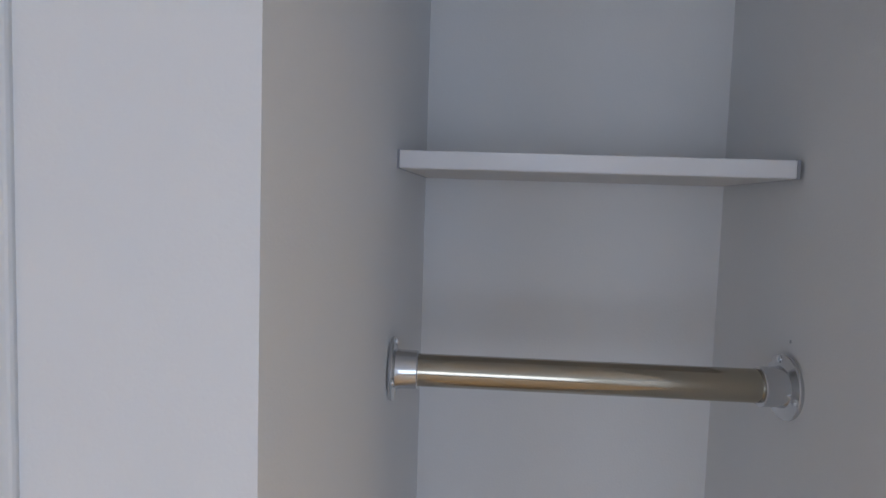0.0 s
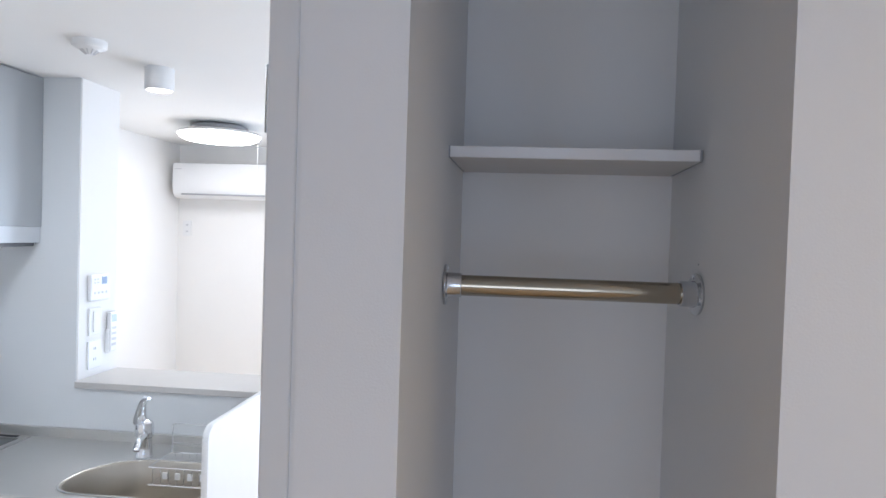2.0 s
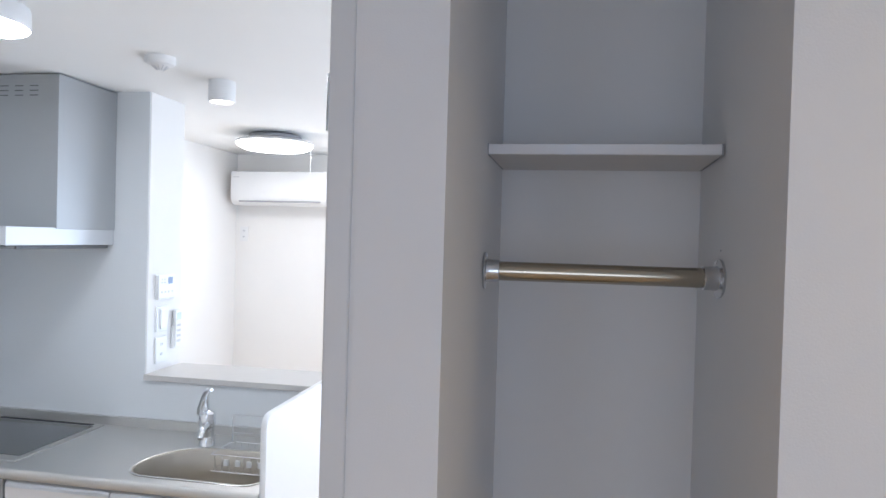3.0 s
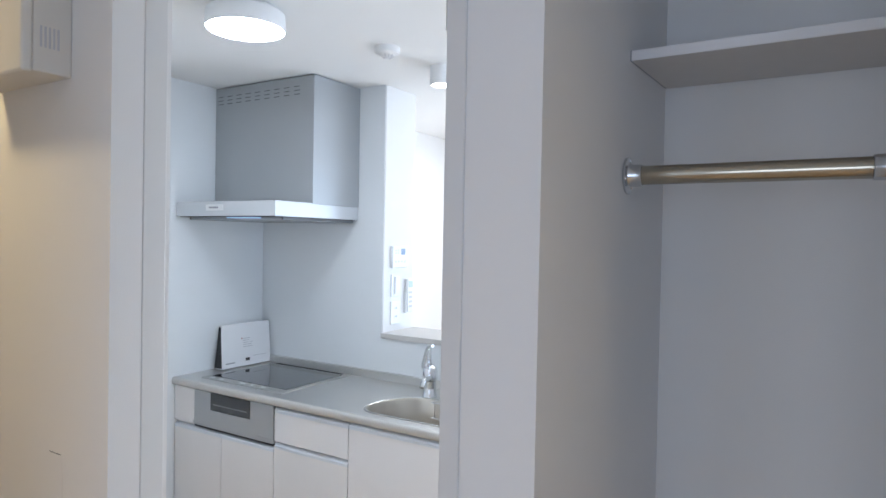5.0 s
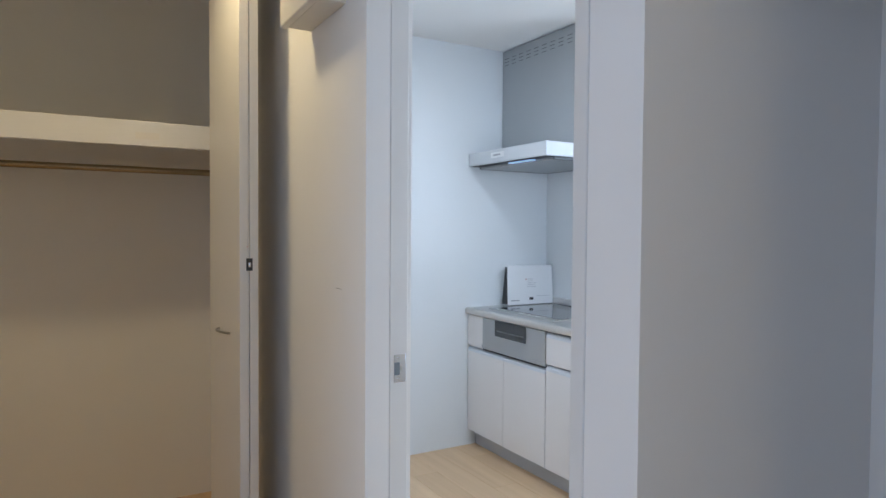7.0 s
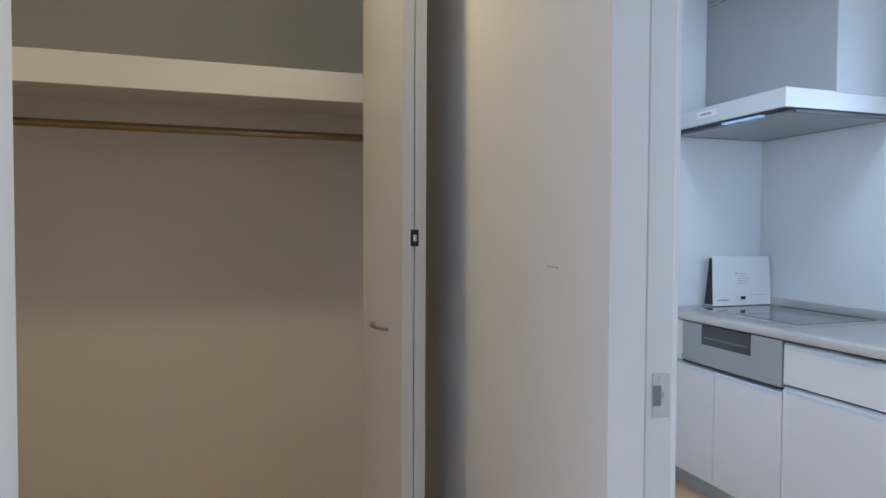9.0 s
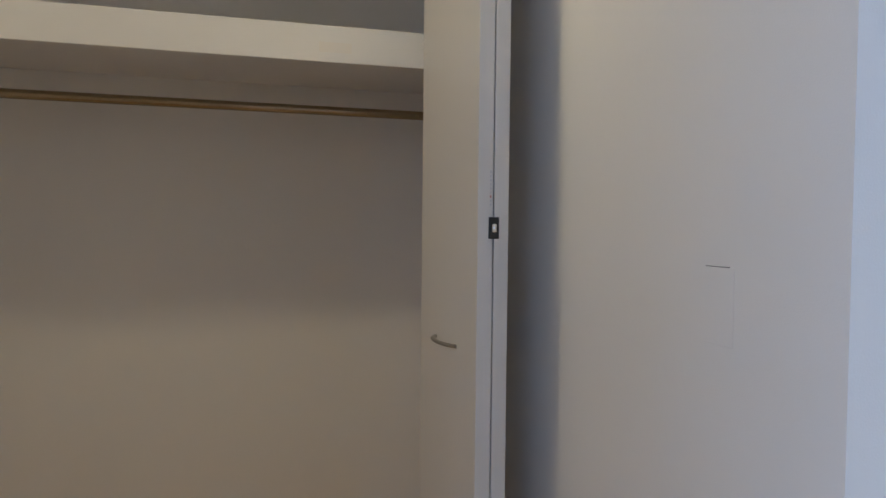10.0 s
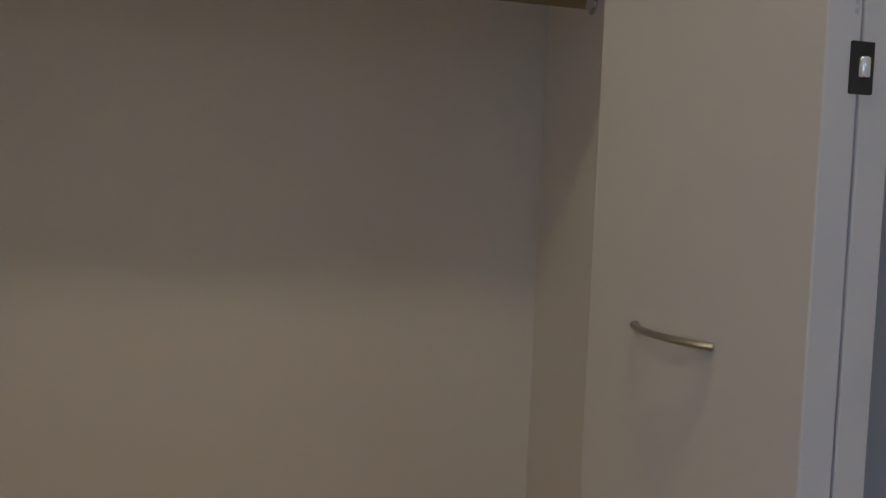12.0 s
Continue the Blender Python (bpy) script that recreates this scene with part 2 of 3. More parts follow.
# the wall between hall and kitchen, with its doorway, and the storage niche beside it
structure("wall_north_closet", prism([(-2.69, 0.392), (-1.875, 0.392), (-1.875, WALL_Y), (-0.829, WALL_Y), (-0.829, 0.4402), (-0.836, 0.4402), (-0.836, 0.505), (-2.69, 0.505)], 0, CEIL), WALLPAPER, "white papered wall between closet hall and kitchen")
structure("wall_north_over_door", box(-0.836, -0.0885, 0.416, 0.505, 2.30, CEIL), WALLPAPER, "white papered strip of wall over the kitchen doorway")
structure("wall_niche_left", prism([(-0.0885, 0.4205), (-0.0830, 0.4205), (-0.0830, 0.416), (0.0225, 0.416), (0.039, 0.985), (0.039, 1.1), (-0.0885, 1.1)], 0, CEIL), WALLPAPER, "narrow white papered wall between doorway and niche")
structure("wall_niche_back", box(0.039, 0.4165, 0.985, 1.1, 0, CEIL), WALLPAPER, "papered back wall of the storage niche")
structure("wall_niche_right", prism([(0.388, 0.432), (1.2, 0.432), (1.2, 1.1), (0.4165, 1.1), (0.4165, 0.985)], 0, CEIL), WALLPAPER, "white papered wall beside the storage niche")
# outer walls
structure("wall_west", join(box(-2.85, -2.69, -1.35, 0.505, 0, CEIL), box(-2.85, X_WEST + 0.010, 0.505, 2.717, 0, CEIL)), WALLPAPER, "white papered wall behind closet and kitchen")
structure("wall_closet_south", box(-2.85, -0.90, -1.47, -1.35, 0, CEIL), WALLPAPER, "white papered end wall of the closet")
structure("wall_partition", box(-0.90, -0.80, -1.47, -0.428, 0, CEIL, 0.004), WALLPAPER, "white papered end of a partition wall in daylight")
# unseen part of the hall, stretched south to set its fill light back
structure("wall_hall_west", join(box(-0.90, -0.80, -1.52, -1.471, 0, CEIL), box(-0.90, -0.80, -4.2, -2.14, 0, CEIL), box(-0.90, -0.80, -2.14, -1.52, 0, 0.8), box(-0.90, -0.80, -2.14, -1.52, 2.2, CEIL)), WALLPAPER, "unseen white papered side wall with an added window")
structure("wall_east", join(box(1.2, 1.35, -4.4, -1.9, 0, CEIL), box(1.2, 1.35, -1.9, -0.9, 0, 0.8), box(1.2, 1.35, -1.9, -0.9, 2.2, CEIL), box(1.2, 1.35, -0.9, 1.15, 0, CEIL), box(1.2, 1.35, 2.55, 4.8, 0, CEIL), box(1.2, 1.35, 1.15, 2.55, 0, 0.75), box(1.2, 1.35, 1.15, 2.55, 2.15, CEIL)), WALLPAPER, "white papered outer wall")
structure("wall_south", join(box(-0.9, -0.6, -4.35, -4.2, 0, CEIL), box(1.0, 1.2, -4.35, -4.2, 0, CEIL), box(-0.6, 1.0, -4.35, -4.2, 0, 0.7), box(-0.6, 1.0, -4.35, -4.2, 2.2, CEIL)), WALLPAPER, "unseen white papered end wall of the hall with an added window")
space(0.07, 0)
structure("wall_living_north", join(box(-2.92, -1.0, 4.62, 4.80, 0, CEIL), box(1.1, 1.13, 4.62, 4.80, 0, CEIL), box(-1.0, 1.1, 4.62, 4.80, 2.2, CEIL)), WALLPAPER, "white papered far wall of the living room")
space(-0.03, 0)
structure("wall_living_west", box(-2.82, -2.42, 2.724, 4.62, 0, CEIL), WALLPAPER, "white papered side wall of the living room")
space(0.010, 0.017)
structure("wall_kitchen_stub", box(-2.85, -1.752, Y_NORTH + 0.004, 2.70, 0, CEIL, 0.004), WALLPAPER, "white wall end beside the kitchen hatch")
structure("wall_kitchen_half", box(-1.752, -0.86, Y_NORTH + 0.004, 2.70, 0, 1.073), WALLPAPER, "white half wall behind the sink")
structure("hatch_sill", box(-1.751, -0.84, 2.402, 2.715, 1.073, 1.101, 0.003), SILL, "pale sill board on the half wall", "sill")
structure("kitchen_panel_back", join(box(-2.672, -1.757, Y_NORTH, Y_NORTH + 0.004, 0.85, CEIL), box(-1.757, -0.90, Y_NORTH, Y_NORTH + 0.004, 0.85, 1.072)), PANEL, "smooth white kitchen wall panel behind the counter", "wall panel")
structure("kitchen_panel_side", box(X_WEST, X_WEST + 0.005, 1.36, Y_NORTH, 0.0, CEIL), PANEL, "smooth glossy white kitchen wall panel", "wall panel")

space(0, 0)
# unseen windows; all but the living room's are added to fill in daylight


def window(name, at, axis, lo, hi, z0, z1, label):
    w = tagged(thing(name, at, label, "window"), kind="structure")
    t = 0.05

    def bar(a, b, c, d, name="window_frame"):
        if axis == "x":
            part(name, box(a, b, at[1] - 0.03, at[1] + 0.03, c, d, 0.004), FRAME, w)
        else:
            part(name, box(at[0] - 0.03, at[0] + 0.03, a, b, c, d, 0.004), FRAME, w)
    mid = (lo + hi) / 2
    bar(lo, lo + t, z0, z1), bar(hi - t, hi, z0, z1), bar(mid - t / 2, mid + t / 2, z0 + t, z1 - t)
    bar(lo + t, hi - t, z0, z0 + t), bar(lo + t, hi - t, z1 - t, z1)
    for a, b in ((lo + t, mid - t / 2), (mid + t / 2, hi - t)):
        g = box(a, b, at[1] - 0.003, at[1] + 0.003, z0 + t, z1 - t) if axis == "x" else box(at[0] - 0.003, at[0] + 0.003, a, b, z0 + t, z1 - t)
        part("pane", g, GLASS, w).visible_shadow = False


window("window_1", (-0.86, -1.83, 0.8), "y", -2.14, -1.52, 0.8, 2.2, "unseen white framed window, added to light the hall and niche")
window("window_5", (0.2, -4.27, 0.7), "x", -0.6, 1.0, 0.7, 2.2, "unseen white framed window, added at the end of the hall")
window("window_2", (0.12, 4.70, 0.0), "x", -0.93, 1.17, 0.0, 2.2, "white framed living room window in daylight")
# made-up opening for the kitchen's fill light
window("window_3", (1.27, 1.85, 0.75), "y", 1.15, 2.55, 0.75, 2.15, "unseen white framed dining window, added to brighten the kitchen")
window("window_4", (1.27, -1.4, 0.8), "y", -1.9, -0.9, 0.8, 2.2, "unseen white framed entry window, added for daylight")

# doorway frame, set back in the wall
frame_ob = tagged(thing("door_frame", (-0.46, 0.43, 0), "white door frame with a steel strike plate, no door leaf in view", "door frame"), kind="structure")
for x0, x1, y0 in ((-0.8355, -0.828, 0.441), (-0.1200, -0.0885, 0.4175)):
    part("jamb", box(x0, x1, y0, 0.492, 0, 2.30, 0.003, 3), FRAME, frame_ob)
part("head", box(-0.828, -0.1200, 0.42, 0.492, 2.27, 2.30, 0.004), FRAME, frame_ob)
strike = part("strike_plate", box(-0.8285, -0.8265, 0.453, 0.486, 0.932, 1.003, 0.0008), ZINC, frame_ob, "steel strike plate with a latch hole")
part("latch_hole", box(-0.8272, -0.8261, 0.4535, 0.469, 0.951, 0.983, 0.0003), HOLE, strike)
part("latch_tongue", box(-0.8272, -0.8259, 0.469, 0.4745, 0.963, 0.973, 0.0003), SATIN, strike)
for z in (0.940, 0.995):
    part("screw", lathe([(0.003, 0), (0.002, 0.0012)], pose(-0.8265, 0.466, z, 0, 90, 0), 12), ZINC, strike)
hinge = part("hinge", tube([(-0.1210, 0.4225, 1.897), (-0.1210, 0.4225, 1.965)], 0.0025, 10), ZINC, frame_ob, "small steel hinge", True)

# ---- niche: shelf and hanging rail ----
shelf = thing("shelf", (0.214, 0.87, 1.917), "white board shelf across a narrow wall niche", "shelf")
part("board", prism([(0.0345, 0.757), (0.3985, 0.757), (0.4125, 0.983), (0.0415, 0.983)], 1.917, 1.9335, 0.0008), SHELF, shelf)
# thin added sheet that darkens the board's shaded underside
part("underside", prism([(0.0350, 0.7585), (0.3980, 0.7585), (0.4120, 0.9825), (0.0420, 0.9825)], 1.9164, 1.9169), UNDERSIDE_SHADE, shelf, "underside sheet whose darker beige-grey holds the board's shade")
# dark strips drawn for the shaded gaps between board and niche walls
part("end_gap", prism([(0.0316, 0.7565), (0.0345, 0.7565), (0.0410, 0.980), (0.0385, 0.980)], 1.9165, 1.934), GREY, shelf, "thin dark strip for the shaded gap at the shelf end")
part("end_gap", prism([(0.3985, 0.7565), (0.4012, 0.7565), (0.4163, 0.980), (0.4125, 0.980)], 1.9165, 1.934), GREY, shelf, "thin dark strip for the shaded gap at the shelf end")
rail = thing("hanging_rail", (0.214, 0.755, 1.709), "champagne metal hanging rail with plated end flanges", "clothes rail")
part("tube", lathe([(0.0157, 0.050), (0.0157, 0.383)], pose(0, 0.755, 1.7245, 0, 90, 0), 40), BRONZE, rail, smooth=True)


def flange(m, turn):
    f = part("flange", lathe([(0.0302, 0.0), (0.0306, 0.0014), (0.0306, 0.0030), (0.0296, 0.0040), (0.0222, 0.0046), (0.0195, 0.0055), (0.0186, 0.010), (0.0183, 0.0255), (0.0174, 0.0265), (0.0160, 0.0266)], m, 48), ZINC, rail, "plated end flange with three screws", True)
    for a in (turn, turn + 120, turn + 240):
        p = m @ pose(0.0258 * math.cos(radians(a)), 0.0258 * math.sin(radians(a)), 0.0040)
        part("screw", lathe([(0.0036, 0), (0.0034, 0.0012), (0.0016, 0.0022)], p, 14), CHROME, f, smooth=True)


flange(pose(0.0318, 0.755, 1.7245, 0, 90, 2), 165)
flange(pose(0.4010, 0.755, 1.7245, 0, -90, 4), 15)

tagged(part("wall_mark", lathe([(0.0016, 0), (0.0012, 0.0006)], pose(0.4000, 0.750, 1.768, 0, -90, 4), 10), GREY), "tiny dark pin hole in the niche wallpaper", "wall mark")

# ---- closet ----
space(-0.007, 0.056)
cshelf = thing("closet_shelf", (-2.36, -0.49, 1.632), "deep white closet shelf with a thick front rail", "closet shelf")
part("board", box(-2.682, -2.052, -1.403, 0.334, 1.707, 1.724), SHELF, cshelf)
part("front_rail", box(-2.052, -2.027, -1.403, 0.334, 1.632, 1.7255, 0.0015), SHELF, cshelf)
crail = thing("closet_rail", (-2.370, -0.47, 1.555), "thin champagne metal closet rail under the shelf", "clothes rail")
part("tube", lathe([(0.0138, 0.004), (0.0138, 1.731)], pose(-2.370, -1.401, 1.569, -90, 0, 0), 24), DARK_TUBE, crail, smooth=True)
for y, a in ((0.3345, 90), (-1.4055, -90)):
    part("flange", lathe([(0.024, 0.0), (0.024, 0.002), (0.0155, 0.004), (0.0148, 0.022)], pose(-2.370, y, 1.569, a, 0, 0), 28), ZINC, crail, smooth=True)
st = tagged(part("shelf_sticker", box(-2.0273, -2.0262, -0.105, -0.022, 1.657, 1.683), STICKER), "pale printed sticker on the closet shelf's front edge", "sticker")

space(0, 0)
bifold = thing("bifold_door", (-1.66, 0.235, 0.008), "white bifold closet door, folded open against the wall", "closet door")
leaf = part("leaf", prism([(-1.8200, 0.1800), (-1.4640, 0.2080), (-1.4640, 0.2375), (-1.8225, 0.2095)], 0.008, 2.33, 0.0015), DOOR, bifold)
leaf2 = part("leaf", prism([(-1.870, 0.2410), (-1.4640, 0.2395), (-1.4640, 0.2675), (-1.870, 0.2690)], 0.008, 2.33, 0.0015), DOOR, bifold)
hpts = []
for i in range(17):
    t = i / 16
    x = -1.706 + 0.135 * t
    hpts.append((x, 0.2080 + (x + 1.4640) * 0.0787 + 0.0005 - 0.021 * math.sin(math.pi * t) ** 0.7, 0.970))
handle = part("handle", tube(hpts, 0.0055, 10, 0.7), SATIN, leaf, "arched satin metal pull handle", True)
catch = part("roller_catch", box(-1.4650, -1.4620, 0.2290, 0.2490, 1.186, 1.226, 0.001), BLACK, leaf, "small black roller catch")
part("roller", lathe([(0.0042, 0), (0.005, 0.001), (0.005, 0.0145), (0.0042, 0.0155)], pose(-1.4626, 0.2395, 1.198, 0, 0, 0), 16), CHROME, catch, smooth=True)
for i in range(9):
    part("print", box(-1.4641, -1.4636, 0.2310, 0.2340, 1.246 + i * 0.0075, 1.2505 + i * 0.0075), RED if i == 2 else PALE_GREY, leaf)
space(0.012, 0.031)
tagged(structure("closet_track", box(-1.905, -1.845, -1.38, 0.337, 2.335, CEIL), FRAME, "white head track of the closet doors", "trim"))

# hall fittings
space(0.057, 0.037)
WALL_Y = 0.338
panel_box = thing("breaker_box", (-1.165, 0.29, 1.915), "ivory breaker box on the wall, with a vented side", "breaker box")
part("body", box(-1.308, -1.022, 0.264, WALL_Y, 1.917, 2.24, 0.004, 3), PLASTIC_WARM, panel_box)
part("cover", box(-1.311, -1.019, 0.243, 0.264, 1.913, 2.244, 0.006, 3), PLASTIC_WARM, panel_box)
for i in range(5):
    part("vent", box(-1.0225, -1.0215, 0.277 + i * 0.008, 0.281 + i * 0.008, 1.965, 2.005), PALE_GREY, panel_box)
space(0, 0)
sw = thing("wall_switch", (-1.02, 0.372, 1.066), "white wall switch plate nearly flush with the wallpaper", "light switch")
part("plate", box(-1.046, -0.986, 0.3744, 0.3752, 1.066, 1.1600, 0.0004, 1), WALLPAPER, sw)
part("top_slot", box(-1.038, -0.994, 0.3741, 0.3752, 1.1598, 1.1606), DARK, sw, "thin dark slot along the top")


def spot_lamp(x, y, glow, label, group):
    s = thing("ceiling_spot", (x, y, CEIL - 0.09), label, "ceiling lamp", group)
    part("housing", lathe([(0.047, 0.020), (0.049, 0.0), (0.055, 0.0), (0.056, 0.002), (0.056, 0.090), (0.010, 0.090)], pose(x, y, CEIL - 0.09), 40, False), PLASTIC, s, smooth=True)
    part("bulb", lathe([(0.001, -0.002), (0.026, -0.001), (0.042, 0.005), (0.047, 0.016), (0.02, 0.03)], pose(x, y, CEIL - 0.09), 32), glow, s, "glowing lamp face", True)
    part("ceiling_plate", lathe([(0.036, 0.0), (0.036, 0.004)], pose(x, y, CEIL - 0.004), 24), PLASTIC, s)


space(0, 0)
spot_lamp(-1.292, 2.273, GLOW_SPOT, "white cylinder ceiling spot, lit", "ceiling spots")
# hall and entry spots follow from cast shadows; the closet one is added fill
for spot in (HALL_LAMP, CLOSET_FILL_LAMP, ENTRY_LAMP):
    spot_lamp(*spot, GLOW_WARM, "unseen white cylinder ceiling spot, lit warm", "ceiling spots")

# ---- kitchen ----
space(0.010, 0.017)
CT = 0.85


def ring_faces(bm, a, b):
    for i in range(len(a)):
        j = (i + 1) % len(a)
        bm.faces.new((a[i], a[j], b[j], b[i]))


counter = thing("worktop", (-1.79, 2.11, 0.81), "brushed steel kitchen worktop with an upstand and a pressed sink", "worktop")
SINK = (-1.455, -0.925, 1.872, 2.205)
SR = [0.09, 0.06, 0.06, 0.21]
bm = bmesh.new()
outer = [bm.verts.new((x, y, CT)) for x, y in ((-2.672, 1.812), (-0.874, 1.812), (-0.874, 2.402), (-2.672, 2.402))]
rim = [bm.verts.new((x, y, CT)) for x, y in rounded(SINK[0] - 0.018, SINK[1] + 0.018, SINK[2] - 0.018, SINK[3] + 0.018, [q + 0.012 for q in SR])]
edges = [bm.edges.new((l[i], l[(i + 1) % len(l)])) for l in (outer, rim) for i in range(len(l))]
bmesh.ops.triangle_fill(bm, edges=edges, use_beauty=True)
bmesh.ops.recalc_face_normals(bm, faces=bm.faces[:])
for f in bm.faces:
    if f.normal.z < 0:
        f.normal_flip()
part("top", bm, STEEL, counter)
prof = [(1.802, 0.812), (1.797, 0.818), (1.796, 0.838), (1.799, 0.846), (1.804, 0.8495), (1.812, 0.850), (1.818, 0.838), (1.818, 0.812)]
bm = bmesh.new()
a, b = [bm.verts.new((-2.672, y, z)) for y, z in prof], [bm.verts.new((-0.874, y, z)) for y, z in prof]
bm.faces.new(a), bm.faces.new(b[::-1]), ring_faces(bm, b, a)
bmesh.ops.recalc_face_normals(bm, faces=bm.faces[:])
part("front_edge", bm, STEEL_EDGE, counter, smooth=True)
part("upstand", box(-2.671, -0.874, 2.402, 2.419, 0.846, 0.892, 0.003, 3), STEEL, counter)
bm = bmesh.new()
loops = []
for grow, z in ((0.018, CT), (0.012, CT + 0.0035), (0.004, CT + 0.002), (0.0, CT - 0.004), (-0.008, CT - 0.10), (-0.02, CT - 0.155), (-0.05, CT - 0.172)):
    loops.append([bm.verts.new((x, y, z)) for x, y in rounded(SINK[0] - grow, SINK[1] + grow, SINK[2] - grow, SINK[3] + grow, [max(0.03, q + grow * 0.7) for q in SR])])
for a, b in zip(loops, loops[1:]):
    ring_faces(bm, a, b)
bm.faces.new(loops[-1])
bmesh.ops.recalc_face_normals(bm, faces=bm.faces[:])
for f in bm.faces:
    f.normal_flip()
ring = [(x, y, CT + 0.0025) for x, y in rounded(SINK[0] - 0.014, SINK[1] + 0.014, SINK[2] - 0.014, SINK[3] + 0.014, [q + 0.010 for q in SR])]
rim_bm = tube(ring + ring[:1], 0.0045, 8, 0.5)
part("sink_bowl", bm, SINK_STEEL, counter, "pressed steel sink bowl", True)
part("sink_rim", rim_bm, CHROME_SATIN, counter, "raised bright sink rim", True)

bm = bmesh.new()
pr = [(2.418, 0.0), (2.418, 1.130)] + [(1.86 - 0.05 * math.sin(radians(a)), 1.080 + 0.05 * math.cos(radians(a))) for a in range(0, 91, 10)] + [(1.81, 0.0)]
a, b = [bm.verts.new((-0.873, y, z)) for y, z in pr], [bm.verts.new((-0.851, y, z)) for y, z in pr]
bm.faces.new(a), bm.faces.new(b[::-1]), ring_faces(bm, b, a)
bmesh.ops.recalc_face_normals(bm, faces=bm.faces[:])
screen = thing("side_screen", (-0.862, 2.1, 0), "white end panel with a rounded top corner beside the sink", "end panel")
part("panel", bm, SHELF, screen, smooth=True)
band = [(-0.862, y, z) for y, z in pr[1:]]
part("edge_band", tube(band, 0.0112, 8, 0.25), PLASTIC, screen, "thin pale edge band", True)

tap = thing("kitchen_tap", (-1.335, 2.255, CT), "chrome single lever kitchen tap on the worktop", "tap")
part("base", lathe([(0.036, 0), (0.036, 0.004), (0.032, 0.010), (0.030, 0.05), (0.030, 0.078)], pose(-1.335, 2.255, CT), 32), CHROME, tap, smooth=True)
part("body", lathe([(0.031, 0.079), (0.036, 0.083), (0.0365, 0.122), (0.033, 0.140), (0.018, 0.150), (0.002, 0.153)], pose(-1.335, 2.255, CT), 32), CHROME, tap, smooth=True)
part("lever", tube([(-1.362, 2.268, 0.985), (-1.356, 2.255, 1.010), (-1.338, 2.236, 1.050), (-1.322, 2.215, 1.080), (-1.298, 2.195, 1.104), (-1.276, 2.182, 1.110)], [0.028, 0.026, 0.020, 0.016, 0.014, 0.007], 14, 0.7), CHROME, tap, smooth=True)
part("spout", tube([(-1.325, 2.24, 0.945), (-1.305, 2.19, 0.955), (-1.28, 2.12, 0.958), (-1.265, 2.085, 0.950), (-1.262, 2.075, 0.935)], [0.017, 0.015, 0.013, 0.013, 0.012], 14), CHROME, tap, smooth=True)

rack = thing("dish_rack", (-1.09, 2.24, 0.78), "thin steel wire dish rack hung at the back of the sink", "dish rack")
WR = 0.0016
x0, x1, y0, y1 = -1.225, -0.945, 2.10, 2.27
for z, n in ((0.868, "top_wire"), (0.800, "bottom_wire")):
    part(n, tube([(x0, y0, z), (x1, y0, z), (x1, y1, z), (x0, y1, z), (x0, y0, z)], WR * 1.4, 6), CHROME, rack)
for i in range(9):
    x = x0 + 0.016 + i * 0.031
    part("rib", tube([(x, y0, 0.868), (x, y0 + 0.004, 0.800), (x, y1 - 0.004, 0.800), (x, y1, 0.868)], WR, 6), CHROME, rack)
part("hook_wire", tube([(x0, y1, 0.868), (x0 - 0.004, y1 + 0.01, 0.905), (x0 + 0.3, y1 + 0.01, 0.905)], WR * 1.3, 6), CHROME, rack)
part("back_wire", tube([(-1.222, y1, 0.868), (-1.238, 2.30, 0.965), (-1.234, 2.302, 0.976), (-1.22, 2.302, 0.978), (-0.95, 2.302, 0.978), (-0.945, y1, 0.868)], WR * 1.4, 6), CHROME, rack)
for i in range(4):
    part("spacer", box(-1.17 + i * 0.05, -1.15 + i * 0.05, 2.098, 2.108, 0.825, 0.850, 0.002), PLASTIC, rack, "small white plastic spacer")

ih = thing("induction_hob", (-2.235, 2.11, CT), "black glass induction hob with a silver rim", "hob")
part("rim", box(-2.530, -1.935, 1.872, 2.388, CT - 0.004, CT + 0.006, 0.003), IH_RIM, ih)
part("glass", box(-2.505, -1.962, 1.925, 2.342, CT + 0.004, CT + 0.0075, 0.001), GLASS_BLACK, ih)
part("rear_vent", box(-2.48, -1.98, 2.352, 2.376, CT + 0.004, CT + 0.0075, 0.001), DARK, ih)
for i, (x, w) in enumerate(((-2.47, 0.03), (-2.40, 0.03), (-2.24, 0.045), (-2.17, 0.02), (-2.09, 0.035))):
    part("control", box(x - w / 2, x + w / 2, 1.889, 1.905, CT + 0.0055, CT + 0.0070), PLASTIC, ih)

# base cabinets
FY = 1.815


def front(parent, name, a, b, z0, z1):
    d = part(name, box(a + 0.0015, b - 0.0015, FY, FY + 0.018, z0, z1 - 0.026, 0.0012), CABINET, parent)
    bm = bmesh.new()
    pr = [(FY, z1 - 0.026), (FY + 0.018, z1 - 0.026), (FY + 0.018, z1), (FY + 0.013, z1), (FY + 0.004, z1 - 0.008), (FY, z1 - 0.016)]
    p, q = [bm.verts.new((a + 0.0015, y, z)) for y, z in pr], [bm.verts.new((b - 0.0015, y, z)) for y, z in pr]
    bm.faces.new(p), bm.faces.new(q[::-1]), ring_faces(bm, q, p)
    bmesh.ops.recalc_face_normals(bm, faces=bm.faces[:])
    part("grip", bm, GRIP, d, "pale metal finger grip along the top")


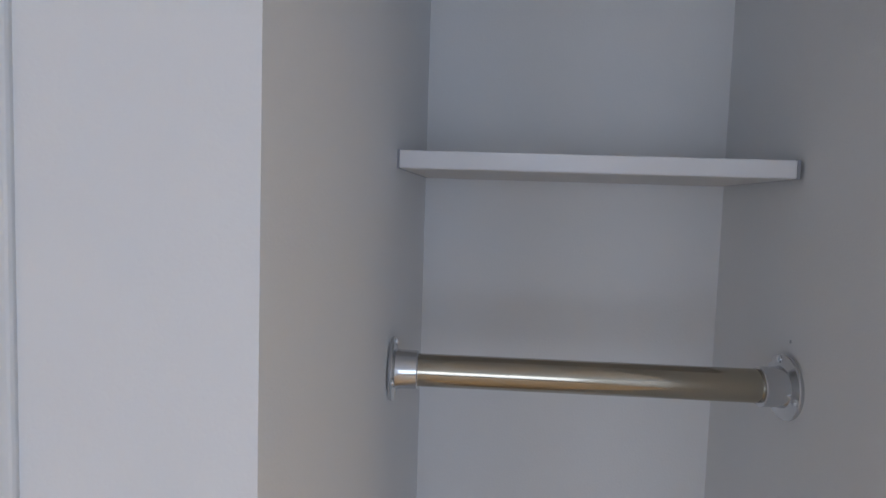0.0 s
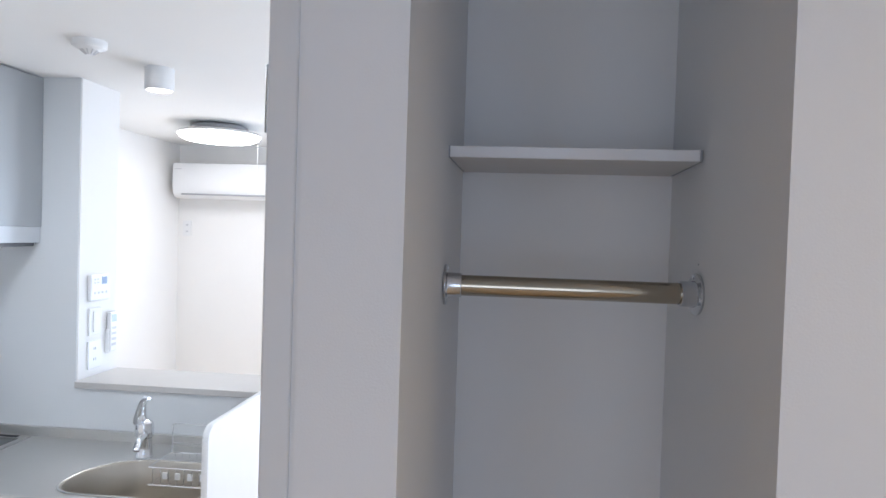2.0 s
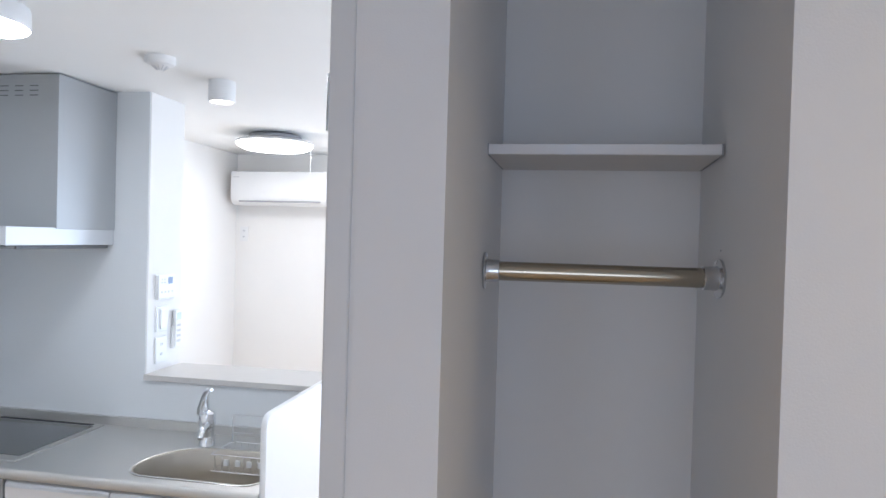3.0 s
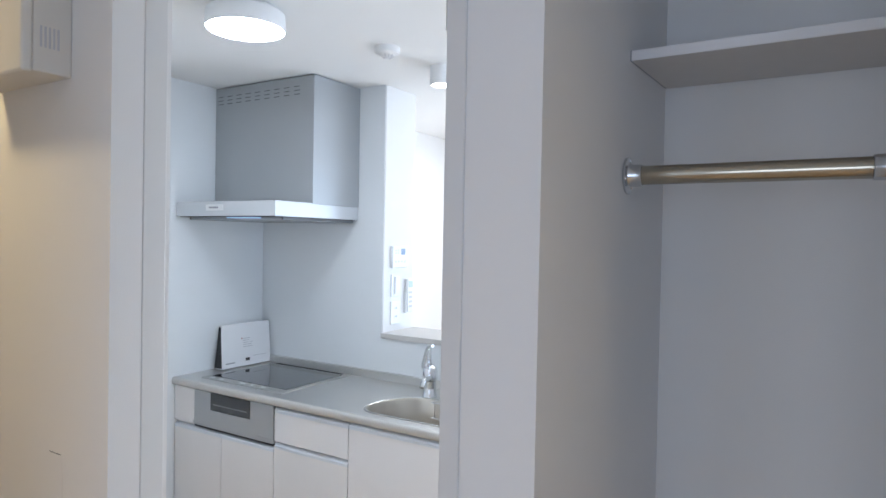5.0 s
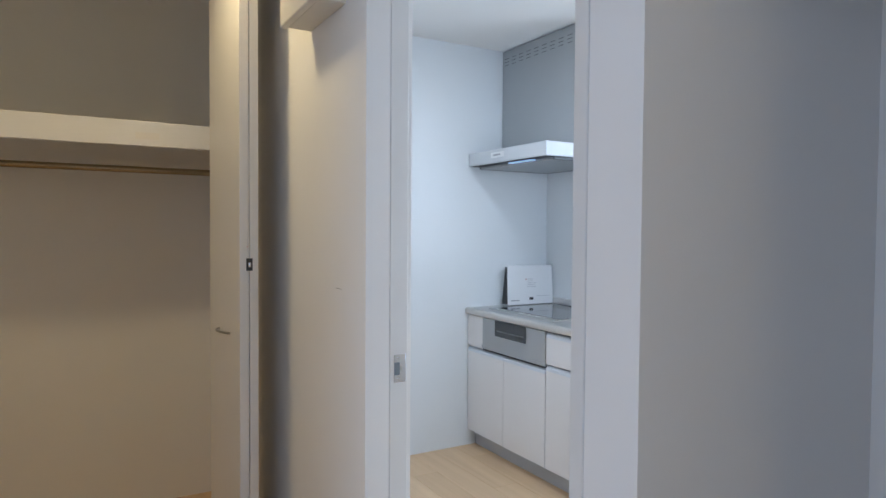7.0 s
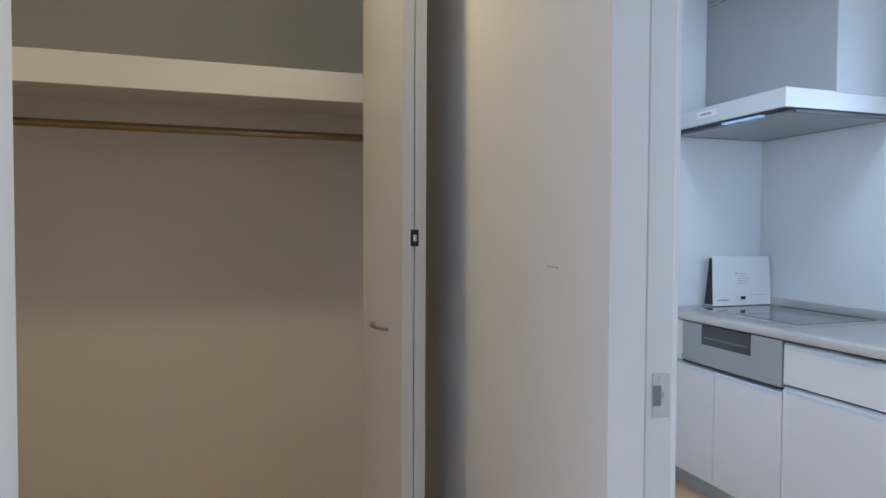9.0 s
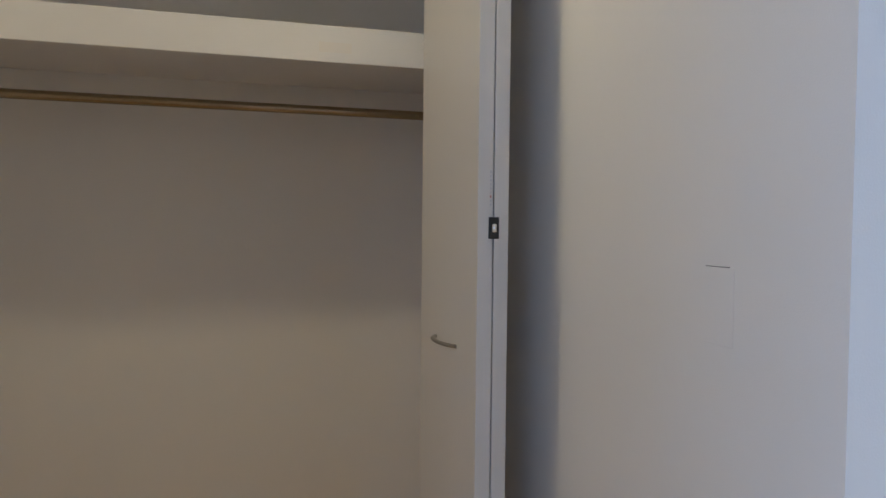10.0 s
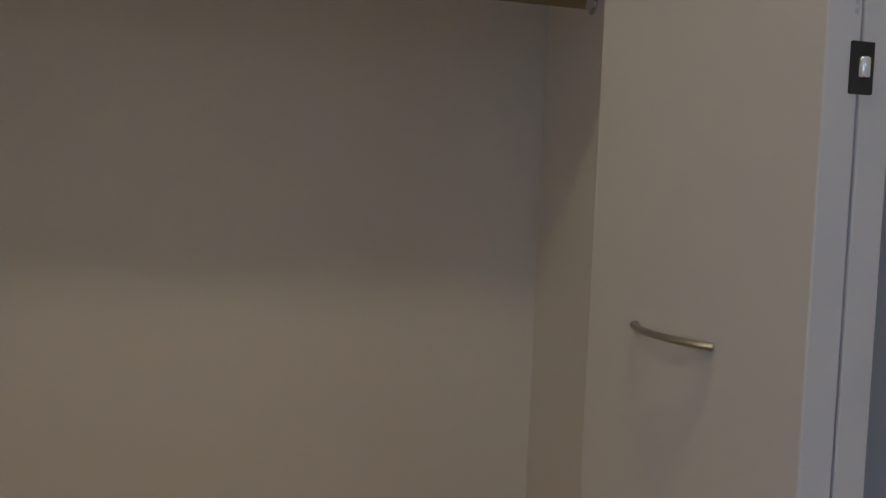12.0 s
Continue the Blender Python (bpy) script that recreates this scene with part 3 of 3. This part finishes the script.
def base_unit(a, b, fronts, label, filler=None):
    c = thing("base_cabinet", ((a + b) / 2, 2.1, 0), label, "kitchen cabinet", "base cabinets under the worktop")
    part("body", box(a + 0.001, b - 0.001, FY + 0.02, 2.40, 0.10, 0.806 if a > -1.5 or b < -1.5 else 0.60), CABINET, c)
    part("kickboard", box(a, b, FY + 0.06, FY + 0.075, 0.001, 0.10), KICK, c, "grey kickboard")
    for name, p, q, z0, z1 in fronts:
        front(c, name, p, q, z0, z1)
    if filler:
        part("filler_panel", box(*filler, FY, FY + 0.018, 0.622, 0.806, 0.001), CABINET, c)


base_unit(-2.671, -1.924, [("door", -2.669, -2.296, 0.10, 0.612), ("door", -2.296, -1.925, 0.10, 0.612)], "white two-door base cabinet under the hob", (-2.669, -2.508))
base_unit(-1.924, -1.470, [("drawer", -1.923, -1.471, 0.640, 0.802), ("door", -1.923, -1.471, 0.10, 0.632)], "white base cabinet with a drawer over a door")
sinkc = thing("base_cabinet", (-1.18, 2.1, 0), "white base cabinet under the sink", "kitchen cabinet", "base cabinets under the worktop")
part("body", box(-1.469, -0.887, FY + 0.02, 2.40, 0.10, 0.66), CABINET, sinkc)
part("kickboard", box(-1.469, -0.887, FY + 0.06, FY + 0.075, 0.001, 0.10), KICK, sinkc, "grey kickboard")
front(sinkc, "door", -1.470, -0.888, 0.10, 0.802)

grill = thing("fish_grill", (-2.21, 1.84, 0.62), "silver built-in fish grill front with a dark window", "grill")
part("face", box(-2.505, -1.927, FY - 0.004, FY + 0.016, 0.624, 0.806, 0.003), GRILL_SILVER, grill)
part("window", box(-2.375, -2.085, FY - 0.0065, FY, 0.716, 0.8055, 0.002), GLASS_BLACK, grill)
part("inner_rail", box(-2.355, -2.105, FY - 0.0072, FY - 0.0060, 0.745, 0.752), GREY_DARK, grill)
for x in (-2.46, -1.99):
    part("knob", box(x - 0.05, x + 0.05, FY - 0.0055, FY, 0.632, 0.645, 0.001), GRILL_SILVER, grill)
part("base_slot", box(-2.503, -1.929, FY - 0.001, FY + 0.012, 0.615, 0.624), DARK, grill)

# cooker hood
hood = thing("cooker_hood", (-2.31, 2.1, 1.71), "silver cooker hood with a boxy chimney and flat canopy", "cooker hood")
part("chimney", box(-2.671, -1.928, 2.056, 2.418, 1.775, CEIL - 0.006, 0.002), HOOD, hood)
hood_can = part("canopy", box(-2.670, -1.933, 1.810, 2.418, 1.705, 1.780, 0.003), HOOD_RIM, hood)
part("underside_gap", box(-2.655, -1.945, 1.822, 2.412, 1.7020, 1.7055), DARK, hood)
filter_panel = part("filter_panel", box(-2.640, -1.960, 1.878, 2.392, 1.6900, 1.7022, 0.0015), UNDER, hood)
for x0, x1, y0, y1 in ((-2.650, -1.950, 2.392, 2.402), (-1.960, -1.950, 1.878, 2.392), (-2.650, -2.640, 1.878, 2.392)):
    part("edge", box(x0, x1, y0, y1, 1.6890, 1.7022, 0.001), GREY_DARK, filter_panel, "dark panel edge")
# narrow strip given a weak blue emission of its own
part("light", box(-2.32, -2.10, 1.850, 1.876, 1.6960, 1.7022, 0.001), GLOW_HOOD, hood, "strip under the canopy with a dim blue glow")
part("controls", box(-2.43, -2.30, 1.808, 1.812, 1.733, 1.764, 0.0008), PLASTIC, hood_can)
part("print", box(-2.405, -2.335, 1.8072, 1.8084, 1.744, 1.753), GREY, hood_can)
for c in range(9):
    for r in range(3):
        x, z = -2.648 + c * 0.0725, 2.375 - r * 0.020
        part("vent_slot", box(x, x + 0.040, 2.0552, 2.060, z, z + 0.0045), GREY_DARK, hood)

# boxed papers leaning in the corner
folder = thing("document_folder", (-2.61, 2.22, CT + 0.006), "white printed document folder standing on the hob", "folder")
bm = bmesh.new()
fx0, fx1 = -2.583, -2.640
lo = [(fx0, 2.052), (fx0 + 0.002, 2.407), (fx1, 2.410), (fx1, 2.046)]
hi = [(-2.600, 2.056), (-2.590, 2.396), (-2.610, 2.399), (-2.616, 2.052)]
v0, v1 = [bm.verts.new((*p, CT + 0.006)) for p in lo], [bm.verts.new((*p, 1.101)) for p in hi]
bm.faces.new(v0[::-1]), bm.faces.new(v1), ring_faces(bm, v0, v1)
bmesh.ops.recalc_face_normals(bm, faces=bm.faces[:])
bmesh.ops.bevel(bm, geom=[e for e in bm.edges if e.verts[0].co.z > 1.09 and e.verts[1].co.z > 1.09], offset=0.006, segments=3, profile=0.5, affect="EDGES")
part("cover", bm, PAPER, folder)
bm = bmesh.new()
vs = [bm.verts.new(c) for c in ((-2.588, 2.0470, 0.862), (-2.637, 2.0425, 0.862), (-2.615, 2.0495, 1.092), (-2.604, 2.0515, 1.092), (-2.588, 2.052, 0.862), (-2.637, 2.050, 0.862), (-2.615, 2.056, 1.092), (-2.604, 2.058, 1.092))]
bm.faces.new(vs[:4]), bm.faces.new(vs[7:3:-1]), ring_faces(bm, vs[:4], vs[4:])
bmesh.ops.recalc_face_normals(bm, faces=bm.faces[:])
part("open_side", bm, BLACK, folder, "dark open side")


def on_folder(y0, y1, z0, z1, mat, name="print"):
    f0, f1 = fx0 + 0.0005 - 0.016 * (z0 - 0.856) / 0.245, fx0 + 0.0005 - 0.016 * (z1 - 0.856) / 0.245
    g = prism([(0, y0), (0.001, y0), (0.001, y1), (0, y1)], z0, z1)
    for v in g.verts:
        v.co.x += f0 if v.co.z < (z0 + z1) / 2 else f1
        v.co.x += 0.006 * (v.co.y - 2.05) / 0.34
    part(name, g, mat, folder)


for i in range(5):
    on_folder(2.20, 2.27 - 0.01 * (i % 2), 1.012 - i * 0.012, 1.016 - i * 0.012, PALE_GREY)
on_folder(2.188, 2.196, 1.010, 1.018, RED)
on_folder(2.075, 2.14, 0.880, 0.886, GREY), on_folder(2.215, 2.245, 0.884, 0.900, BLACK), on_folder(2.27, 2.37, 0.905, 0.908, PALE_GREY)

# fittings on the hatch's side
space(0.010, -0.003)
JX = -1.752
remote = thing("heater_remote", (JX, 2.57, 1.457), "white water heater remote with a small display on the wall", "control panel")
part("body", box(JX, JX + 0.020, 2.500, 2.632, 1.445, 1.566, 0.004, 3), PLASTIC, remote)
part("display", box(JX + 0.0195, JX + 0.021, 2.575, 2.612, 1.520, 1.553, 0.0003), LCD, remote, "blue-grey display")
part("lower_flap", box(JX + 0.0195, JX + 0.0212, 2.505, 2.628, 1.449, 1.4515), PALE_GREY, remote)
for i in range(4):
    part("button", lathe([(0.006, 0), (0.0055, 0.002)], pose(JX + 0.0195, 2.525 + i * 0.028, 1.482, 0, 90, 0), 12), PALE_GREY, remote)
for i in range(4):
    part("button", box(JX + 0.0195, JX + 0.021, 2.520 + (i % 2) * 0.022, 2.532 + (i % 2) * 0.022, 1.525 + (i // 2) * 0.015, 1.532 + (i // 2) * 0.015), PALE_GREY, remote)
sw2 = thing("wall_switch", (JX, 2.55, 1.288), "white wall switch plate with a tall rocker", "light switch")
part("plate", box(JX, JX + 0.009, 2.508, 2.592, 1.288, 1.412, 0.003, 3), PLASTIC, sw2)
part("rocker", box(JX + 0.008, JX + 0.016, 2.530, 2.572, 1.303, 1.398, 0.003, 3), PLASTIC, sw2)
so = thing("wall_socket", (JX, 2.546, 1.131), "white double wall socket plate", "socket")
part("plate", box(JX, JX + 0.009, 2.504, 2.590, 1.135, 1.262, 0.003, 3), PLASTIC, so)
for z in (1.172, 1.220):
    for y in (2.540, 2.552):
        part("slot", box(JX + 0.0085, JX + 0.0098, y, y + 0.003, z, z + 0.012), GREY, so)
acr = thing("air_conditioner_remote", (JX, 2.67, 1.186), "white air conditioner remote in a wall holder", "remote control")
part("holder", box(JX, JX + 0.018, 2.634, 2.694, 1.190, 1.30, 0.003, 3), PLASTIC, acr)
rb = part("body", box(JX + 0.004, JX + 0.026, 2.640, 2.688, 1.196, 1.382, 0.005, 3), PLASTIC, acr)
part("display", box(JX + 0.0255, JX + 0.027, 2.646, 2.682, 1.335, 1.370), LCD_PALE, rb)
for i in range(4):
    part("button", box(JX + 0.0255, JX + 0.0275, 2.648, 2.680, 1.222 + i * 0.026, 1.234 + i * 0.026, 0.0004), PALE_GREY, rb)

# ceiling fittings
space(0.040, 0.026)
kl = thing("ceiling_light", (-1.543, 1.247, 2.352), "round white kitchen ceiling light, lit", "ceiling lamp")
part("housing", lathe([(0.137, 0.0), (0.140, 0.004), (0.140, 0.030), (0.138, 0.060), (0.110, 0.080)], pose(-1.543, 1.247, 2.352), 64, False), PLASTIC, kl, smooth=True)
part("diffuser", lathe([(0.001, -0.001), (0.134, 0.001), (0.137, 0.004), (0.10, 0.006)], pose(-1.543, 1.247, 2.352), 64), GLOW_COOL, kl, "glowing flat diffuser", True)
space(-0.030, 0.045)
ll = thing("ceiling_light", (-1.640, 3.59, 2.325), "large round living room ceiling light, lit", "ceiling lamp")
part("cover", lathe([(0.001, -0.006), (0.12, -0.002), (0.20, 0.008), (0.235, 0.024), (0.245, 0.042), (0.20, 0.043)], pose(-1.640, 3.59, 2.325), 64), GLOW_LIVING, ll, "glowing white cover", True)
part("rim", lathe([(0.17, 0.062), (0.236, 0.060), (0.248, 0.050), (0.248, 0.042), (0.244, 0.041)], pose(-1.640, 3.59, 2.325), 64, False), PLASTIC, ll, smooth=True)
part("base", lathe([(0.17, 0.0), (0.17, 0.03), (0.14, 0.045)], pose(-1.640, 3.59, 2.386), 48), GREY, ll)
part("pull_cord", tube([(-1.405, 3.62, 2.375), (-1.405, 3.62, 2.02)], 0.0018, 6), PLASTIC, ll)
space(0.021, 0.035)
sm = thing("smoke_alarm", (-1.36, 1.868, 2.395), "round white smoke alarm on the ceiling", "smoke alarm")
part("base", lathe([(0.052, 0.012), (0.055, 0.016), (0.055, 0.037)], pose(-1.36, 1.868, 2.395), 40), PLASTIC, sm, smooth=True)
part("cover", lathe([(0.010, -0.012), (0.018, -0.004), (0.030, 0.004), (0.050, 0.010), (0.051, 0.014)], pose(-1.36, 1.868, 2.395), 40), PLASTIC, sm, smooth=True)
for i in range(10):
    a = 2 * math.pi * i / 10
    part("fin", tube([(-1.36 + 0.012 * math.cos(a), 1.868 + 0.012 * math.sin(a), 2.384), (-1.36 + 0.030 * math.cos(a), 1.868 + 0.030 * math.sin(a), 2.398)], 0.0016, 5), PALE_GREY, sm)

# living room
space(-0.035, 0)
ac = thing("air_conditioner", (-1.945, 4.49, 2.008), "white wall air conditioner high on the living room wall", "air conditioner")
bm = bmesh.new()
pr = [(4.62, 2.012), (4.44, 2.008), (4.405, 2.018), (4.382, 2.050), (4.376, 2.10), (4.376, 2.255), (4.385, 2.268), (4.62, 2.270)]
p, q = [bm.verts.new((-2.345, y, z)) for y, z in pr], [bm.verts.new((-1.545, y, z)) for y, z in pr]
bm.faces.new(p), bm.faces.new(q[::-1]), ring_faces(bm, q, p)
bmesh.ops.recalc_face_normals(bm, faces=bm.faces[:])
bmesh.ops.bevel(bm, geom=[e for e in bm.edges if abs(e.verts[0].co.x - e.verts[1].co.x) < 0.01 and e.verts[0].co.y < 4.6], offset=0.012, segments=3, profile=0.5, affect="EDGES")
part("body", bm, PLASTIC, ac, smooth=True)
part("air_slot", box(-2.27, -1.60, 4.374, 4.392, 2.030, 2.042, 0.002), GREY, ac, "dark air outlet slot")
part("top_slot", box(-2.31, -1.58, 4.388, 4.40, 2.262, 2.2712), GREY, ac)
part("print", box(-2.32, -2.27, 4.3752, 4.3766, 2.222, 2.228), PALE_GREY, ac)
ls = thing("wall_socket", (-2.335, 4.615, 1.72), "white wall socket plate near the ceiling", "socket")
part("plate", box(-2.375, -2.305, 4.611, 4.62, 1.72, 1.84, 0.002), PLASTIC, ls)
for z in (1.75, 1.80):
    part("slot", box(-2.350, -2.330, 4.6095, 4.6115, z, z + 0.012), PALE_GREY, ls)

# ---- floor planks ----
space(0, 0)
PLANK_W, PLANK_L = 0.145, 1.21
plank_mesh = {}


def plank(x0, x1, y0, y1):
    key = (round(x1 - x0, 3), round(y1 - y0, 3))
    if key not in plank_mesh:
        w, d = key[0] / 2 - 0.0006, key[1] / 2 - 0.0006
        b = box(-w, w, -d, d, -0.010, 0.0, 0.0008, 1)
        plank_mesh[key] = bpy.data.meshes.new("plank")
        b.to_mesh(plank_mesh[key])
        b.free()
        plank_mesh[key].materials.append(WOOD)
    ob = new("plank", plank_mesh[key])
    ob.parent = floor
    ob.location = Vector(((x0 + x1) / 2, (y0 + y1) / 2, 0)) - floor.location


y, row = -4.2, 0
while y < 4.6:
    left = -2.70 if y > -1.36 else -0.85
    x = left - (row * 0.437) % PLANK_L
    while x < 1.2:
        a, b = max(x, left), min(x + PLANK_L, 1.2)
        if b - a > 0.02:
            plank(a, b, y, y + PLANK_W)
        x += PLANK_L
    y, row = y + PLANK_W, row + 1
